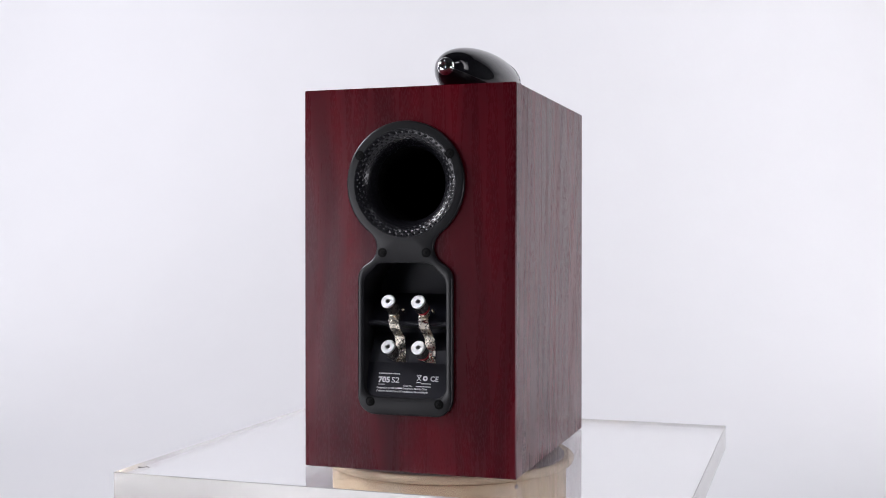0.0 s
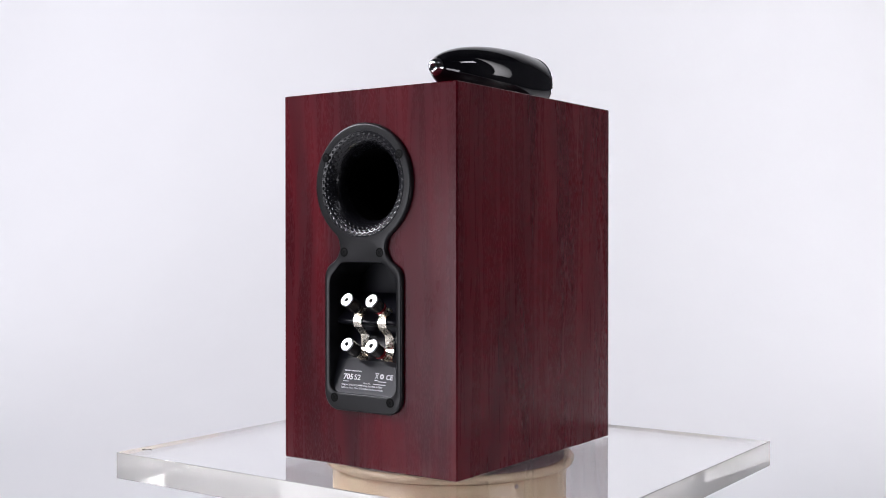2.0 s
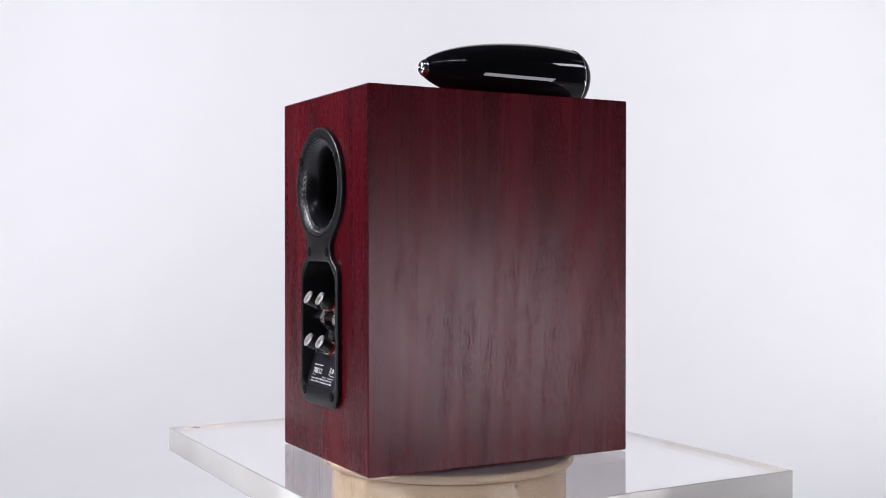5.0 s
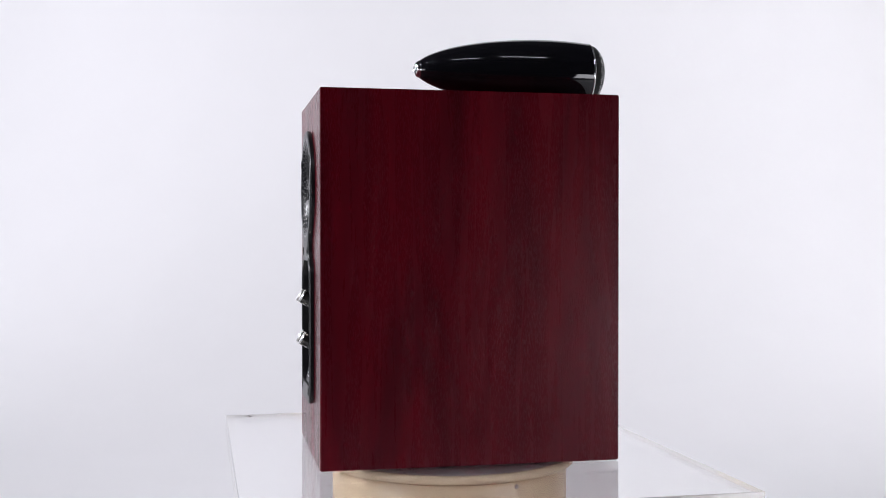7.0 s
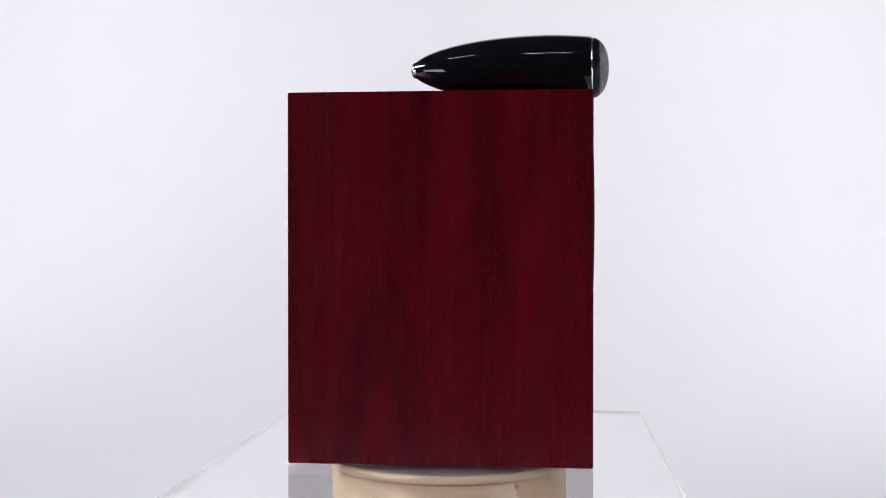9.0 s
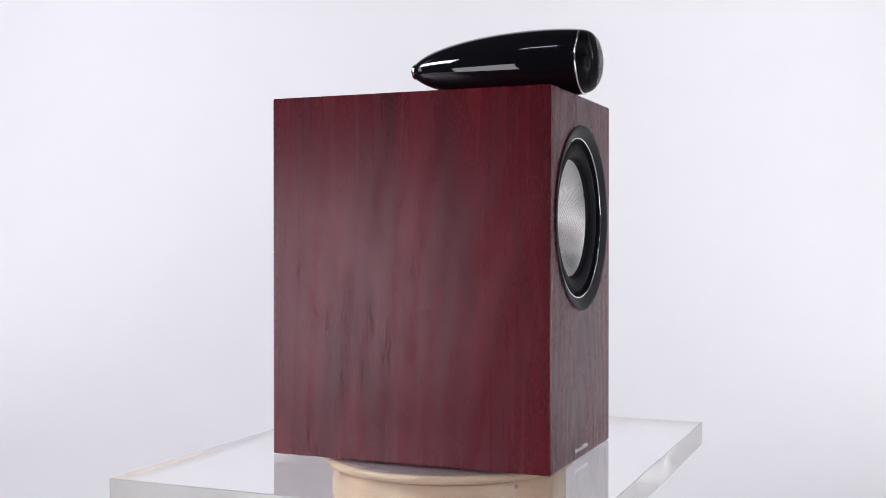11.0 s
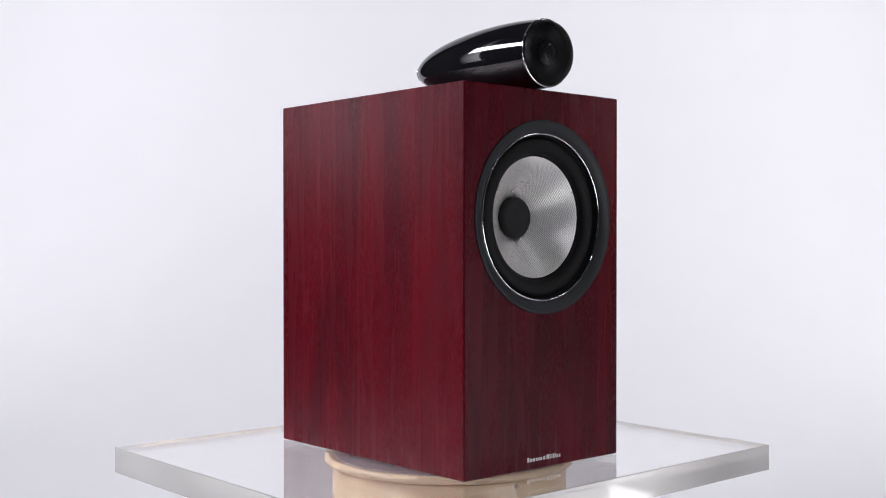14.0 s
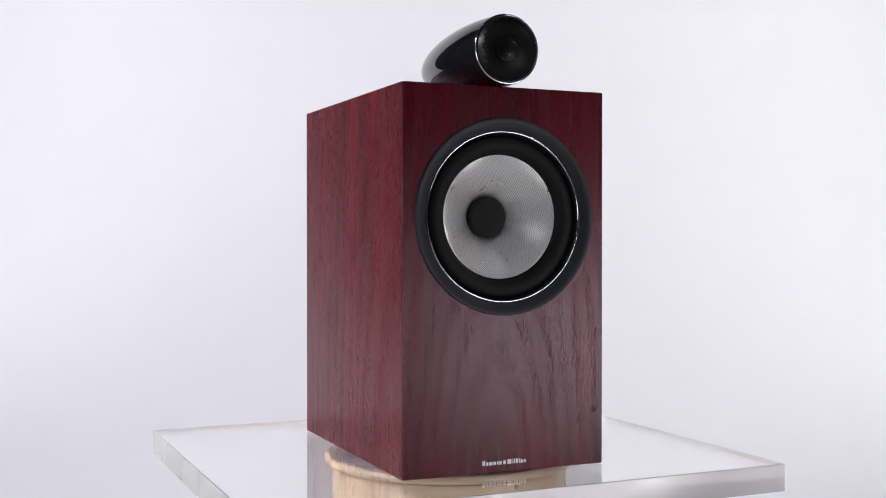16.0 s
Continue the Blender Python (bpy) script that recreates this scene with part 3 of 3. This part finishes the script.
def terminals(sp):
    for x in (0.0136, -0.0148):
        red = x < 0
        for z in (0.1534, 0.1131):
            binding_post(sp, x, z, RED if red else RUBBER, "red" if red else "black")
        part("jumper_plate", strip([(0.0150, 0.1420), (0.0100, 0.1345), (0.0088, 0.1320), (0.0090, 0.1285), (0.0160, 0.1215), (0.0165, 0.1195), (0.0160, 0.1080), (0.0125, 0.1005), (0.0105, 0.0975)], 0.0047, x + 0.002, -0.008),
             NICKEL, sp, "bent nickel jumper plate", 15)


def name_bars(sp):
    """Maker's name on the front, as plain silver bars."""
    bm = bmesh.new()
    x, d = -0.0236, -D / 2
    for w, h in ((30, 48), (25, 34), (34, 34), (26, 34), (19, 34), (24, 34), (0, 0), (28, 38), (0, 0), (44, 48), (9, 48), (9, 48), (25, 48), (9, 48), (25, 34), (24, 34)):
        w, h = w * 0.88e-4, h * 0.86e-4
        if w:
            q = box(bmesh.new(), x, x + w, d - 0.00025, d + 0.0002, 0.0070, 0.0070 + h)
            me = bpy.data.meshes.new("bar")
            q.to_mesh(me)
            q.free()
            bm.from_mesh(me)
        x += w / 0.88 + 0.00070
    part("name_bar", bm, SILVERPRINT, sp, "row of small silver bars", None)


def loudspeaker():
    sp = thing("bookshelf_speaker", "dark red wood-veneer bookshelf loudspeaker standing on clear acrylic sheet", "loudspeaker")
    cabinet(sp)
    woofer(sp)
    tweeter_pod(sp)
    port_panel(sp)
    terminals(sp)
    name_bars(sp)
    return sp


room()
backdrop()
PLATTER = turntable()
SHEET = acrylic_sheet()
SPEAKER = loudspeaker()


def turn(t):
    """Turn of the platter in degrees: a nearly even clockwise turn."""
    u = (t - 8) / 8
    return 93.418 - 69.095 * u - 0.519 * u * u + 0.171 * u ** 3


def motions():
    """The platter turns, and carries the sheet and the loudspeaker."""
    times = range(17)
    walk(PLATTER, [(t, pose(0, 0, 0, 0, 0, turn(t))) for t in times])
    walk(SHEET, [(t, pose(0, 0, 0, 0, 0, turn(t))) for t in times])
    walk(SPEAKER, [(t, pose(0, 0, 0, 0, 0, turn(t)) @ pose(-0.00685, 0.00005, 0)) for t in times])


motions()
